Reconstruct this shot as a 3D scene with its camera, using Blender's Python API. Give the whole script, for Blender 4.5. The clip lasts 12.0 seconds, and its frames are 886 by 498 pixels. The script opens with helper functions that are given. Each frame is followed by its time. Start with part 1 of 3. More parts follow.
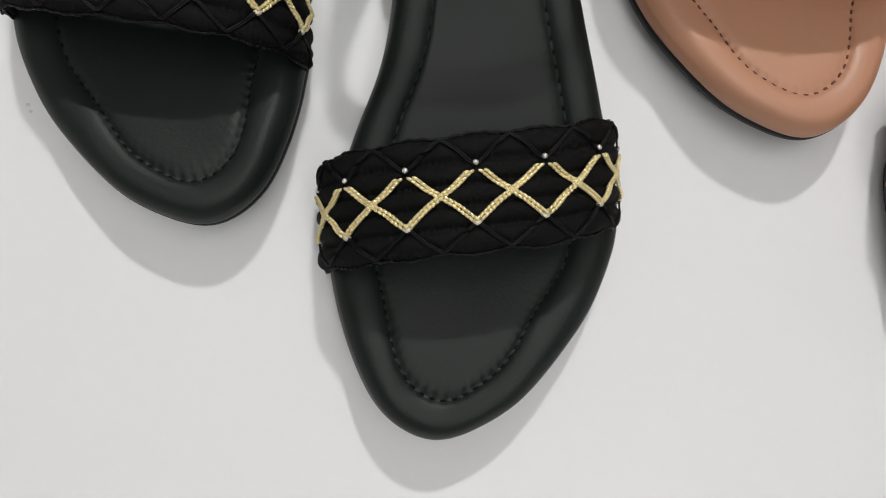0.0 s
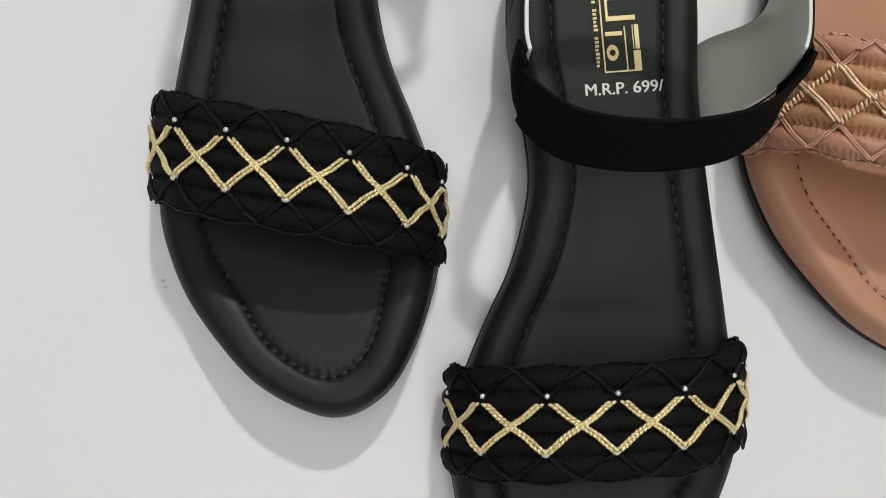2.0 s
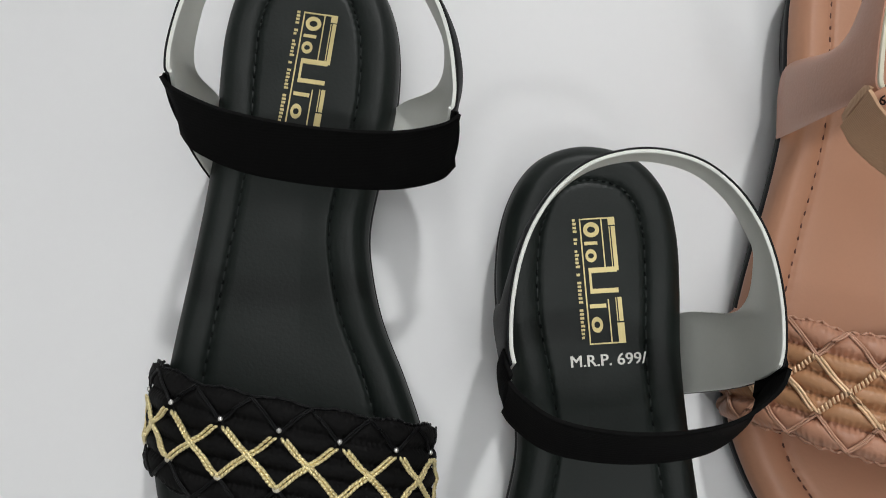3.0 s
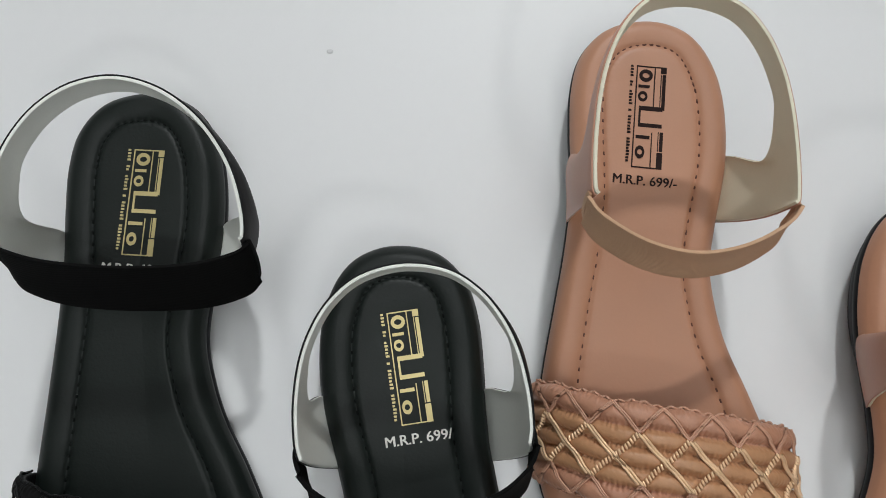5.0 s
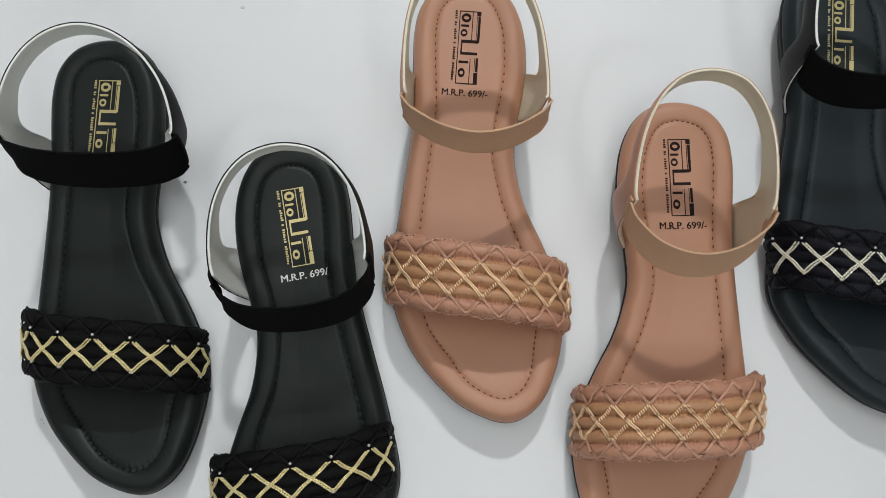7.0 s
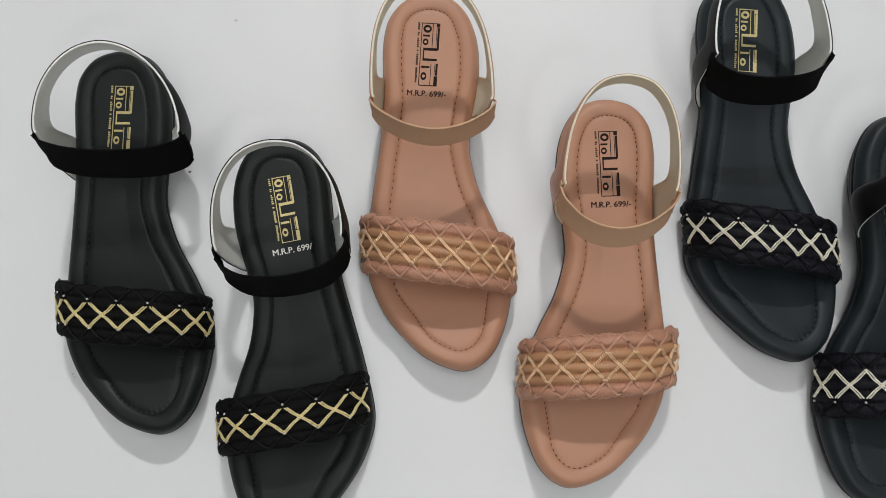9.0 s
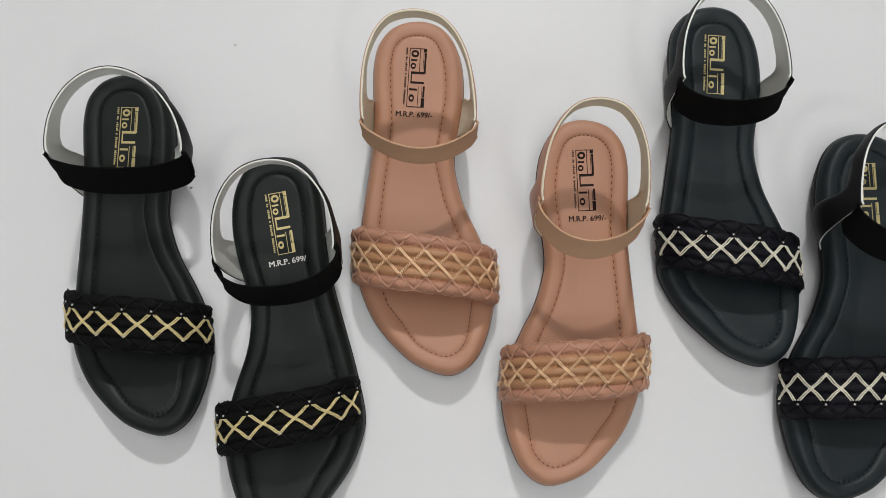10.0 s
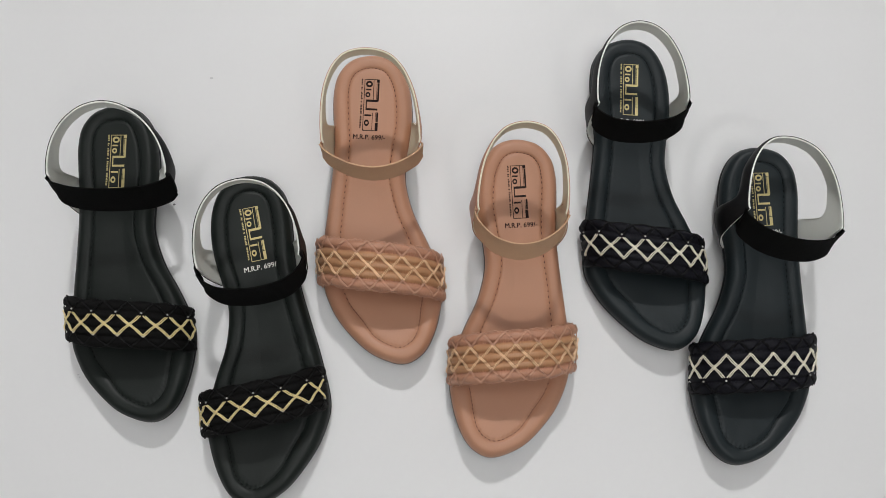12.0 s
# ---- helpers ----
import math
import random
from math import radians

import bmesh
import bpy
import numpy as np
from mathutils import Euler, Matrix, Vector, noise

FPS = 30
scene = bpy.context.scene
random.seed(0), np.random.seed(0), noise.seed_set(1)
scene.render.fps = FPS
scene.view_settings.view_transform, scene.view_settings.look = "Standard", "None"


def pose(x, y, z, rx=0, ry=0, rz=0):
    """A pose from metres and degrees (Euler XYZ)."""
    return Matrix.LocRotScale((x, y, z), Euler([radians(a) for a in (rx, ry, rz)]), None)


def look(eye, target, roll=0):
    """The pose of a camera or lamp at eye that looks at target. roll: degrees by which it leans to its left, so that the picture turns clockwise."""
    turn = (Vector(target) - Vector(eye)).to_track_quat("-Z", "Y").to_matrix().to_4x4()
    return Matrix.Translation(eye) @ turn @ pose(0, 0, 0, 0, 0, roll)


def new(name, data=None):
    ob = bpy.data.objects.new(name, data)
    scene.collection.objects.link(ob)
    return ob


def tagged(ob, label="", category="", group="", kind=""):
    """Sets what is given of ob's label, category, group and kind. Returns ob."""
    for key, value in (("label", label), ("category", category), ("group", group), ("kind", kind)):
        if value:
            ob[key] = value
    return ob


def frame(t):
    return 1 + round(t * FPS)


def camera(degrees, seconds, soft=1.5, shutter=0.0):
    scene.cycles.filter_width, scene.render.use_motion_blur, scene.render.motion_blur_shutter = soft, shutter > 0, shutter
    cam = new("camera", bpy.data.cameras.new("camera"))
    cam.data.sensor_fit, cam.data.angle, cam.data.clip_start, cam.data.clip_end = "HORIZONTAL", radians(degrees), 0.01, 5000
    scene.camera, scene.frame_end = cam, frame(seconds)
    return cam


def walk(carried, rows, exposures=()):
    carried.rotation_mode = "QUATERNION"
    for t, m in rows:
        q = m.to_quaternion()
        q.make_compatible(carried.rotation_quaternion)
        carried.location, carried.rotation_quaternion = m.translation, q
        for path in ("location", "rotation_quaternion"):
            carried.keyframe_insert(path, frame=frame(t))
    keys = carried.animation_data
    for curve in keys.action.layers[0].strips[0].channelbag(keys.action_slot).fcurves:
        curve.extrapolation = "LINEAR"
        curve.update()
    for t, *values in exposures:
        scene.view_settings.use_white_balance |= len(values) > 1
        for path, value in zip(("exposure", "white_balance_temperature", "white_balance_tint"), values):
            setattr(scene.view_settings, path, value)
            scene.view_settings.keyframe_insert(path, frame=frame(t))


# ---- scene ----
cam = camera(55.6, 12.0, soft=0.1, shutter=0.1)
METRES, EYE, TILT, LEAN, TURN = 0.58, 0.2723, -88.29, -2.27, 0.0
ROWS = [
    (0.0, 0.0, 0.0, 0.0, -0.0, 0.0, -0.0),
    (0.5, -0.0553, -0.0012, 0.0207, 0.77, 0.69, -1.22),
    (1.0, -0.0687, -0.0079, 0.0451, 0.89, 1.47, -2.78),
    (1.5, -0.0641, -0.008, 0.0614, 1.03, 2.1, -2.95),
    (2.0, -0.0623, -0.0099, 0.0832, 0.98, 2.79, -3.26),
    (2.5, -0.0614, -0.0203, 0.1364, 0.84, 4.59, -3.54),
    (3.0, -0.0622, -0.0324, 0.1921, 1.02, 7.25, -3.82),
    (3.2, -0.0506, -0.0367, 0.1988, 1.75, 8.61, -3.65),
    (4.8, 0.0444, -0.0824, 0.2418, 2.22, 7.89, 0.66),
    (5.0, 0.0578, -0.0944, 0.2314, 2.37, 8.83, 1.04),
    (5.5, 0.0918, -0.1424, 0.1928, 2.39, 8.27, 1.29),
    (6.0, 0.1182, -0.2016, 0.1641, 2.26, 7.51, 1.5),
    (6.5, 0.1368, -0.2561, 0.1369, 2.29, 7.81, 1.8),
    (7.0, 0.1694, -0.2978, 0.1179, 2.36, 7.41, 2.6),
    (7.2, 0.1799, -0.3185, 0.1178, 2.16, 7.14, 3.11),
    (8.8, 0.2054, -0.4244, 0.0989, 2.32, 5.77, 3.18),
    (9.0, 0.2062, -0.4353, 0.098, 2.19, 5.86, 3.27),
    (9.5, 0.2132, -0.4626, 0.0952, 2.05, 5.97, 3.28),
    (10.0, 0.2204, -0.49, 0.0916, 2.03, 6.64, 3.32),
    (10.5, 0.2284, -0.5234, 0.0873, 2.01, 7.33, 3.35),
    (11.0, 0.2414, -0.5735, 0.0795, 1.71, 7.49, 3.74),
    (11.5, 0.2568, -0.6098, 0.0701, 1.41, 7.4, 4.36),
    (12.0, 0.2606, -0.6271, 0.0654, 0.92, 7.27, 4.56),
]
walk(cam, [(t, pose(0, 0, EYE, TILT, LEAN, TURN) @ pose(METRES * x, METRES * y, METRES * z, 90 + pitch, roll, yaw)) for t, x, y, z, yaw, pitch, roll in ROWS],
     exposures=[(0.0, 0.16, 6500, 10), (2.0, 0.12, 6500, 10), (3.0, 0.0, 6350, 9), (5.0, -0.07, 6220, 7), (7.0, -0.02, 6220, 7), (9.0, -0.04, 6360, 9), (12.0, -0.05, 6430, 10)])

# ---- light ----
world = bpy.data.worlds.new("world")
world.use_nodes = True
world.node_tree.nodes["Background"].inputs[0].default_value = (0.8, 0.85, 1.0, 1)
world.node_tree.nodes["Background"].inputs[1].default_value = 0.05
scene.world = world

CEILING = 2.6


def lamp(name, x, y, size, power, colour, shape="DISK"):
    data = bpy.data.lights.new(name, "AREA")
    data.shape, data.size, data.energy, data.color = shape, size, power, colour
    ob = new(name, data)
    ob.matrix_world = look((x, y, CEILING - 0.03), (0.18, 0.12, 0)) if shape == "DISK" else pose(x, y, CEILING - 0.03)
    return ob


KEY = (0.40, 2.40)
BACK = (0.74, -1.35)
SOFT = (0.15, 0.1)
lamp("key_lamp", *KEY, 0.20, 66.0, (1.0, 0.985, 0.965))
lamp("second_lamp", *BACK, 0.20, 9.0, (1.0, 0.985, 0.965))
# broad overhead fill, added only to lift the shadows
lamp("fill_lamp", *SOFT, 1.8, 2.4, (0.93, 0.97, 1.0), "SQUARE")


# ---- materials ----
def mat(name, colour, rough=0.5, metal=0.0, vary=0.12, scale=60.0, bump=0.15, fine=900.0, sheen=0.0, spec=0.5):
    """Base colour varied at two scales, with a fine relief; object coordinates, in metres."""
    m = bpy.data.materials.new(name)
    m.use_nodes = True
    nt = m.node_tree
    b = nt.nodes["Principled BSDF"]
    b.inputs["Roughness"].default_value, b.inputs["Metallic"].default_value = rough, metal
    b.inputs["Specular IOR Level"].default_value = spec
    if sheen:
        b.inputs["Sheen Weight"].default_value = sheen
    co = nt.nodes.new("ShaderNodeTexCoord")
    big, small = nt.nodes.new("ShaderNodeTexNoise"), nt.nodes.new("ShaderNodeTexNoise")
    big.inputs["Scale"].default_value, small.inputs["Scale"].default_value = scale, fine
    big.inputs["Detail"].default_value = 5
    small.inputs["Detail"].default_value = 3
    mix = nt.nodes.new("ShaderNodeMix")
    mix.data_type = "RGBA"
    lo = [c * (1 - vary) for c in colour]
    hi = [min(1, c * (1 + vary)) for c in colour]
    mix.inputs[6].default_value, mix.inputs[7].default_value = (*lo, 1), (*hi, 1)
    add = nt.nodes.new("ShaderNodeMath")
    add.operation = "MULTIPLY_ADD"
    add.inputs[1].default_value = 0.35
    rr = nt.nodes.new("ShaderNodeMapRange")
    rr.inputs["To Min"].default_value, rr.inputs["To Max"].default_value = max(0.05, rough - 0.08), min(1, rough + 0.1)
    bp = nt.nodes.new("ShaderNodeBump")
    bp.inputs["Strength"].default_value, bp.inputs["Distance"].default_value = bump, 0.0004
    L = nt.links.new
    L(co.outputs["Object"], big.inputs["Vector"]), L(co.outputs["Object"], small.inputs["Vector"])
    half = nt.nodes.new("ShaderNodeMath")
    half.operation = "MULTIPLY"
    half.inputs[1].default_value = 0.65
    L(big.outputs["Fac"], half.inputs[0])
    L(small.outputs["Fac"], add.inputs[0]), L(half.outputs[0], add.inputs[2])
    L(add.outputs[0], mix.inputs[0]), L(mix.outputs[2], b.inputs["Base Color"])
    L(big.outputs["Fac"], rr.inputs["Value"]), L(rr.outputs[0], b.inputs["Roughness"])
    L(small.outputs["Fac"], bp.inputs["Height"]), L(bp.outputs[0], b.inputs["Normal"])
    return m


def ribbed(m, scale, depth):
    """Adds fine woven ribs that run along an upright band."""
    nt = m.node_tree
    b = nt.nodes["Principled BSDF"]
    co, wave, bp = nt.nodes.new("ShaderNodeTexCoord"), nt.nodes.new("ShaderNodeTexWave"), nt.nodes.new("ShaderNodeBump")
    wave.bands_direction = "Z"
    wave.inputs["Scale"].default_value = scale
    bp.inputs["Distance"].default_value, bp.inputs["Strength"].default_value = depth, 0.7
    nt.links.new(co.outputs["Object"], wave.inputs["Vector"])
    nt.links.new(wave.outputs["Fac"], bp.inputs["Height"])
    old = b.inputs["Normal"].links[0].from_node
    nt.links.new(old.outputs[0], bp.inputs["Normal"])
    nt.links.new(bp.outputs[0], b.inputs["Normal"])
    return m


M_FLOOR = mat("white_laminate", (0.812, 0.815, 0.82), 0.38, vary=0.025, scale=5, bump=0.03, fine=220)
# wall and ceiling greys set how much fill light bounces back
M_WALL = mat("grey_wall_paint", (0.50, 0.495, 0.49), 0.8, vary=0.03, scale=4, fine=150)
M_CEIL = mat("white_ceiling_paint", (0.55, 0.55, 0.55), 0.9, vary=0.03, scale=4, fine=150)
M_GRIT = mat("dark_grit", (0.20, 0.20, 0.20), 0.8)
M_SPECK = mat("grey_dirt", (0.66, 0.66, 0.67), 0.8)
M_GLOW = bpy.data.materials.new("lamp_diffuser")
M_GLOW.use_nodes = True
M_GLOW.node_tree.nodes["Principled BSDF"].inputs["Emission Color"].default_value = (1, 0.98, 0.95, 1)
M_GLOW.node_tree.nodes["Principled BSDF"].inputs["Emission Strength"].default_value = 1.5
M_TRIM = mat("white_lamp_trim", (0.75, 0.75, 0.75), 0.4)

M_SOLE = mat("black_rubber_sole", (0.009, 0.009, 0.011), 0.55, bump=0.1, spec=0.3)
M_GOLD = mat("gold_metal_thread", (0.92, 0.75, 0.40), 0.33, metal=0.5, vary=0.18, scale=400, bump=0.2, fine=2500)
M_FOIL = mat("gold_foil_print", (0.62, 0.52, 0.25), 0.38, metal=0.6, vary=0.1, scale=200, bump=0.03)
M_SILVER = mat("silver_bead", (0.85, 0.84, 0.80), 0.25, metal=0.7, vary=0.05)
M_PEARL = mat("pale_thread_knot", (0.78, 0.72, 0.56), 0.4, metal=0.3, vary=0.1)
M_WHITE = mat("white_lining", (0.86, 0.875, 0.82), 0.5, vary=0.06, scale=90, bump=0.12)
M_CREAM = mat("cream_lining", (0.80, 0.76, 0.60), 0.5, vary=0.07, scale=90, bump=0.12)
M_INKWHITE = mat("white_foil_print", (0.72, 0.71, 0.66), 0.4, metal=0.2, vary=0.06)
M_INKBLACK = mat("dark_brown_print", (0.022, 0.012, 0.011), 0.75, vary=0.1, spec=0.15)
M_HOLEBLACK = mat("black_stitch_thread", (0.0050, 0.0062, 0.0058), 0.8, spec=0.12)
M_HOLEBROWN = mat("brown_stitch_thread", (0.11, 0.040, 0.026), 0.7)

OLIVE = dict(
    insole=mat("black_leather_warm", (0.0072, 0.0108, 0.0092), 0.45, vary=0.18, scale=45, bump=0.18, spec=0.28),
    strap=mat("black_satin", (0.0058, 0.0056, 0.0056), 0.72, vary=0.25, scale=160, bump=0.5, spec=0.10),
    cord=mat("black_cord", (0.0045, 0.0045, 0.005), 0.5, bump=0.4, spec=0.2),
    band=ribbed(mat("black_elastic", (0.0060, 0.0060, 0.0060), 0.95, bump=0.3, spec=0.08), 260, 0.00006),
    loop=mat("black_strap_leather", (0.008, 0.008, 0.009), 0.55, bump=0.2, spec=0.2), lining=M_WHITE, gold=M_GOLD, bead=M_SILVER, knot=M_PEARL,
    ink=M_FOIL, price=M_INKWHITE, stitch=M_HOLEBLACK)
NAVY = dict(
    OLIVE, insole=mat("black_leather_bluish", (0.0095, 0.0155, 0.0182), 0.46, vary=0.18, scale=45, bump=0.18, spec=0.31),
    gold=mat("silvery_gold_thread", (0.86, 0.82, 0.68), 0.34, metal=0.3, vary=0.15, scale=400, bump=0.2, fine=2500),
    strap=mat("blue_black_satin", (0.0060, 0.0060, 0.0095), 0.55, vary=0.25, scale=160, bump=0.35, spec=0.15))
NUDE = dict(
    insole=mat("nude_leather", (0.490, 0.247, 0.149), 0.44, vary=0.07, scale=40, bump=0.14),
    strap=mat("dusty_rose_satin", (0.48, 0.236, 0.146), 0.42, vary=0.25, scale=140, bump=0.3, sheen=0.06),
    glow=mat("golden_tan_satin", (0.49, 0.252, 0.124), 0.40, vary=0.25, scale=140, bump=0.3, sheen=0.06),
    cord=mat("rose_cord", (0.58, 0.32, 0.215), 0.34, bump=0.4),
    band=ribbed(mat("tan_elastic", (0.58, 0.362, 0.222), 0.75, bump=0.3), 480, 0.00012),
    loop=mat("nude_strap_leather", (0.50, 0.25, 0.165), 0.42, bump=0.2), lining=M_CREAM,
    gold=mat("rose_gold_thread", (0.90, 0.61, 0.38), 0.34, metal=0.4, vary=0.15, scale=400, bump=0.2, fine=2500), bead=None,
    knot=mat("rose_gold_knot", (0.93, 0.68, 0.48), 0.32, metal=0.3), ink=M_INKBLACK, price=M_INKBLACK, stitch=M_HOLEBROWN)


# ---- mesh helpers ----
def part(name, bm, material, parent=None, label="", smooth=True):
    """Links a bmesh as one mesh object, under a thing or a part."""
    me = bpy.data.meshes.new(name)
    if smooth:
        for f in bm.faces:
            f.smooth = True
    bm.to_mesh(me)
    bm.free()
    me.materials.append(material)
    ob = new(name, me)
    ob.parent = parent
    return tagged(ob, label)


def mesh_part(name, verts, faces, material, parent=None, label="", smooth=True):
    """The same from lists of vertices and faces."""
    me = bpy.data.meshes.new(name)
    me.from_pydata([tuple(v) for v in verts], [], faces)
    me.polygons.foreach_set("use_smooth", [smooth] * len(me.polygons))
    me.materials.append(material)
    me.update()
    ob = new(name, me)
    ob.parent = parent
    return tagged(ob, label)


def box(name, lo, hi, material, parent=None, bevel=0.0):
    bm = bmesh.new()
    bmesh.ops.create_cube(bm, size=1)
    for v in bm.verts:
        v.co = [(lo[i] + hi[i]) / 2 + v.co[i] * (hi[i] - lo[i]) for i in range(3)]
    if bevel:
        bmesh.ops.bevel(bm, geom=bm.edges[:], offset=bevel, segments=2, affect="EDGES")
    return part(name, bm, material, parent, smooth=False)


def spline(points, n, closed=False):
    """Catmull-Rom curve through the points, at n even steps of its length."""
    p = np.array(points, float)
    k = len(p)
    dense = []
    for i in range(k if closed else k - 1):
        if closed:
            a, b, c, d = p[(i - 1) % k], p[i], p[(i + 1) % k], p[(i + 2) % k]
        else:
            a, b, c, d = p[max(i - 1, 0)], p[i], p[i + 1], p[min(i + 2, k - 1)]
        for t in np.linspace(0, 1, 24, endpoint=False):
            dense.append(0.5 * (2 * b + (c - a) * t + (2 * a - 5 * b + 4 * c - d) * t * t + (3 * b - a - 3 * c + d) * t ** 3))
    dense.append(p[0] if closed else p[-1])
    dense = np.array(dense)
    run = np.concatenate([[0], np.cumsum(np.linalg.norm(np.diff(dense, axis=0), axis=1))])
    at = np.linspace(0, run[-1], n, endpoint=not closed)
    return np.stack([np.interp(at, run, dense[:, j]) for j in range(p.shape[1])], 1)


def grid_faces(rows, cols, wrap=False, start=0, flip=False):
    out = []
    for i in range(rows - 1):
        for j in range(cols if wrap else cols - 1):
            a, b = start + i * cols + j, start + i * cols + (j + 1) % cols
            f = (a, b, b + cols, a + cols)
            out.append(f[::-1] if flip else f)
    return out


# ---- room ----
R0, R1, S0, S1 = -2.0, 2.4, -2.2, 3.3
tagged(box("floor", (R0, S0, -0.05), (R1, S1, 0), M_FLOOR), "smooth plain white display surface under the sandals", "floor", kind="structure")
# walls and ceiling stay out of view, added to bounce the lamps' light
for nm, lo, hi in (("wall_north", (R0, S1, 0), (R1, S1 + 0.1, CEILING)), ("wall_south", (R0, S0 - 0.1, 0), (R1, S0, CEILING)),
                   ("wall_west", (R0 - 0.1, S0, 0), (R0, S1, CEILING)), ("wall_east", (R1, S0, 0), (R1 + 0.1, S1, CEILING))):
    tagged(box(nm, lo, hi, M_WALL), "plain pale grey wall, unseen, added to bounce light", "wall", kind="structure")
tagged(box("ceiling", (R0, S0, CEILING), (R1, S1, CEILING + 0.1), M_CEIL), "plain pale ceiling, unseen, added to bounce light", "ceiling", kind="structure")

# ---- sandals ----
LENGTH = 0.2385
MEDIAL = [(0.0130, 0.0033), (0.0215, 0.0115), (0.0268, 0.0245), (0.0286, 0.040), (0.0275, 0.058), (0.0228, 0.080), (0.0202, 0.097), (0.0218, 0.112),
          (0.0258, 0.127), (0.0335, 0.145), (0.0400, 0.163), (0.0432, 0.180), (0.0412, 0.197), (0.0365, 0.214), (0.0300, 0.2275), (0.0215, 0.2355)]
LATERAL = [(0.0010, 0.2358), (-0.0125, 0.2280), (-0.0250, 0.2145), (-0.0358, 0.1985), (-0.0432, 0.1790), (-0.0446, 0.160), (-0.0415, 0.137), (-0.0368, 0.112),
           (-0.0328, 0.090), (-0.0302, 0.068), (-0.0300, 0.045), (-0.0290, 0.028), (-0.0250, 0.0138), (-0.0150, 0.0033)]
RING = spline([(0.0, 0.0)] + MEDIAL + [(0.0120, LENGTH)] + LATERAL, 640, closed=True)


def smooth_step(a, b, x):
    t = min(1.0, max(0.0, (x - a) / (b - a)))
    return t * t * (3 - 2 * t)


def tread(v):
    """Height of the footbed along the sandal: a low heel, a flat ball and a lifted toe."""
    return 0.0245 - 0.0095 * smooth_step(0.065, 0.155, v) + 0.0092 * smooth_step(0.170, 0.2385, v)


def underside(v):
    return 0.0096 * smooth_step(0.170, 0.2385, v)


def inset(v, deep=0.0):
    """Distance of the stitched seam from the edge; deep: how much wider the rim is round heel and arch."""
    return 0.0088 + deep * (1 - smooth_step(0.115, 0.155, v)) + 0.0045 * smooth_step(0.11, 0.17, v) - 0.0018 * smooth_step(0.2, 0.238, v)


def inward(p):
    """Unit way from an edge point to the middle line."""
    v = min(max(p[1], 0.030), 0.190)
    c = np.array([-0.0005 + 0.002 * smooth_step(0.1, 0.2, v), v])
    d = c - p
    return d / np.linalg.norm(d), np.linalg.norm(d)


WAYS = [inward(p) for p in RING]


def shaped(q, form):
    """Draws the back of the heel and the tip of the toe out or in, and fills the toe's outer side; form is those three, in metres."""
    heel, toe, full = form
    u, v = q[0], q[1]
    u += full * smooth_step(0.150, 0.185, v) * (1 - smooth_step(0.205, 0.238, v)) * min(0.0, u) / 0.040
    return u, v - heel * max(0.0, 1 - v / 0.055) ** 1.4 + toe * smooth_step(0.195, 0.2385, v)


def pad(f):
    """Relief of the footbed; f is 0 at the edge, 1 at the seam, 2 at the middle line."""
    if f < 0.42:
        return 0.0008 - 0.0038 * (1 - f / 0.42) ** 2.0
    if f < 1:
        x = (f - 0.42) / 0.58
        return 0.0008 - 0.0015 * x ** 3.4
    return -0.0007 + 0.0008 * smooth_step(1.0, 1.08, f) - 0.0004 * smooth_step(1.2, 2.0, f)


def insole_mesh(m, material, parent, deep, form):
    fs = [0, 0.03, 0.08, 0.16, 0.26, 0.38, 0.52, 0.66, 0.80, 0.88, 0.93, 0.97, 1.0, 1.02, 1.045, 1.08, 1.16, 1.3, 1.5, 1.75, 2.0]
    verts = []
    n = len(RING)
    for drop, out in ((0.0068, 0.0004), (0.0055, 0.0011), (0.0042, 0.0009)):
        for p, (w, r) in zip(RING, WAYS):
            q = p - w * out
            u, v = shaped(q, form)
            verts.append((m * u, -v, tread(p[1]) - 0.0016 - drop))
    for f in fs:
        for i, (p, (w, r)) in enumerate(zip(RING, WAYS)):
            d = inset(p[1], deep)
            q = p + w * (d * f if f <= 1 else d + (r - d) * (f - 1))
            wob = 0.00030 * noise.noise((q[0] * 75 + m, q[1] * 75, f * 0.3))
            tuck = -0.0005 * (0.0, 0.4, 1.0, 0.4, 0.0)[i % 5] * math.exp(-((f - 1) / 0.055) ** 2)
            u, v = shaped(q, form)
            verts.append((m * u, -v, tread(q[1]) + pad(f) + wob * min(1, f * 2) + tuck))
    return mesh_part("insole", verts, grid_faces(len(fs) + 3, n, wrap=True, flip=m < 0), material, parent)


def undercut(v):
    """How far the outsole draws in towards the ground: most under the arch."""
    return 0.0035 + 0.0045 * smooth_step(0.04, 0.09, v) * (1 - smooth_step(0.13, 0.175, v)) - 0.0015 * smooth_step(0.17, 0.22, v)


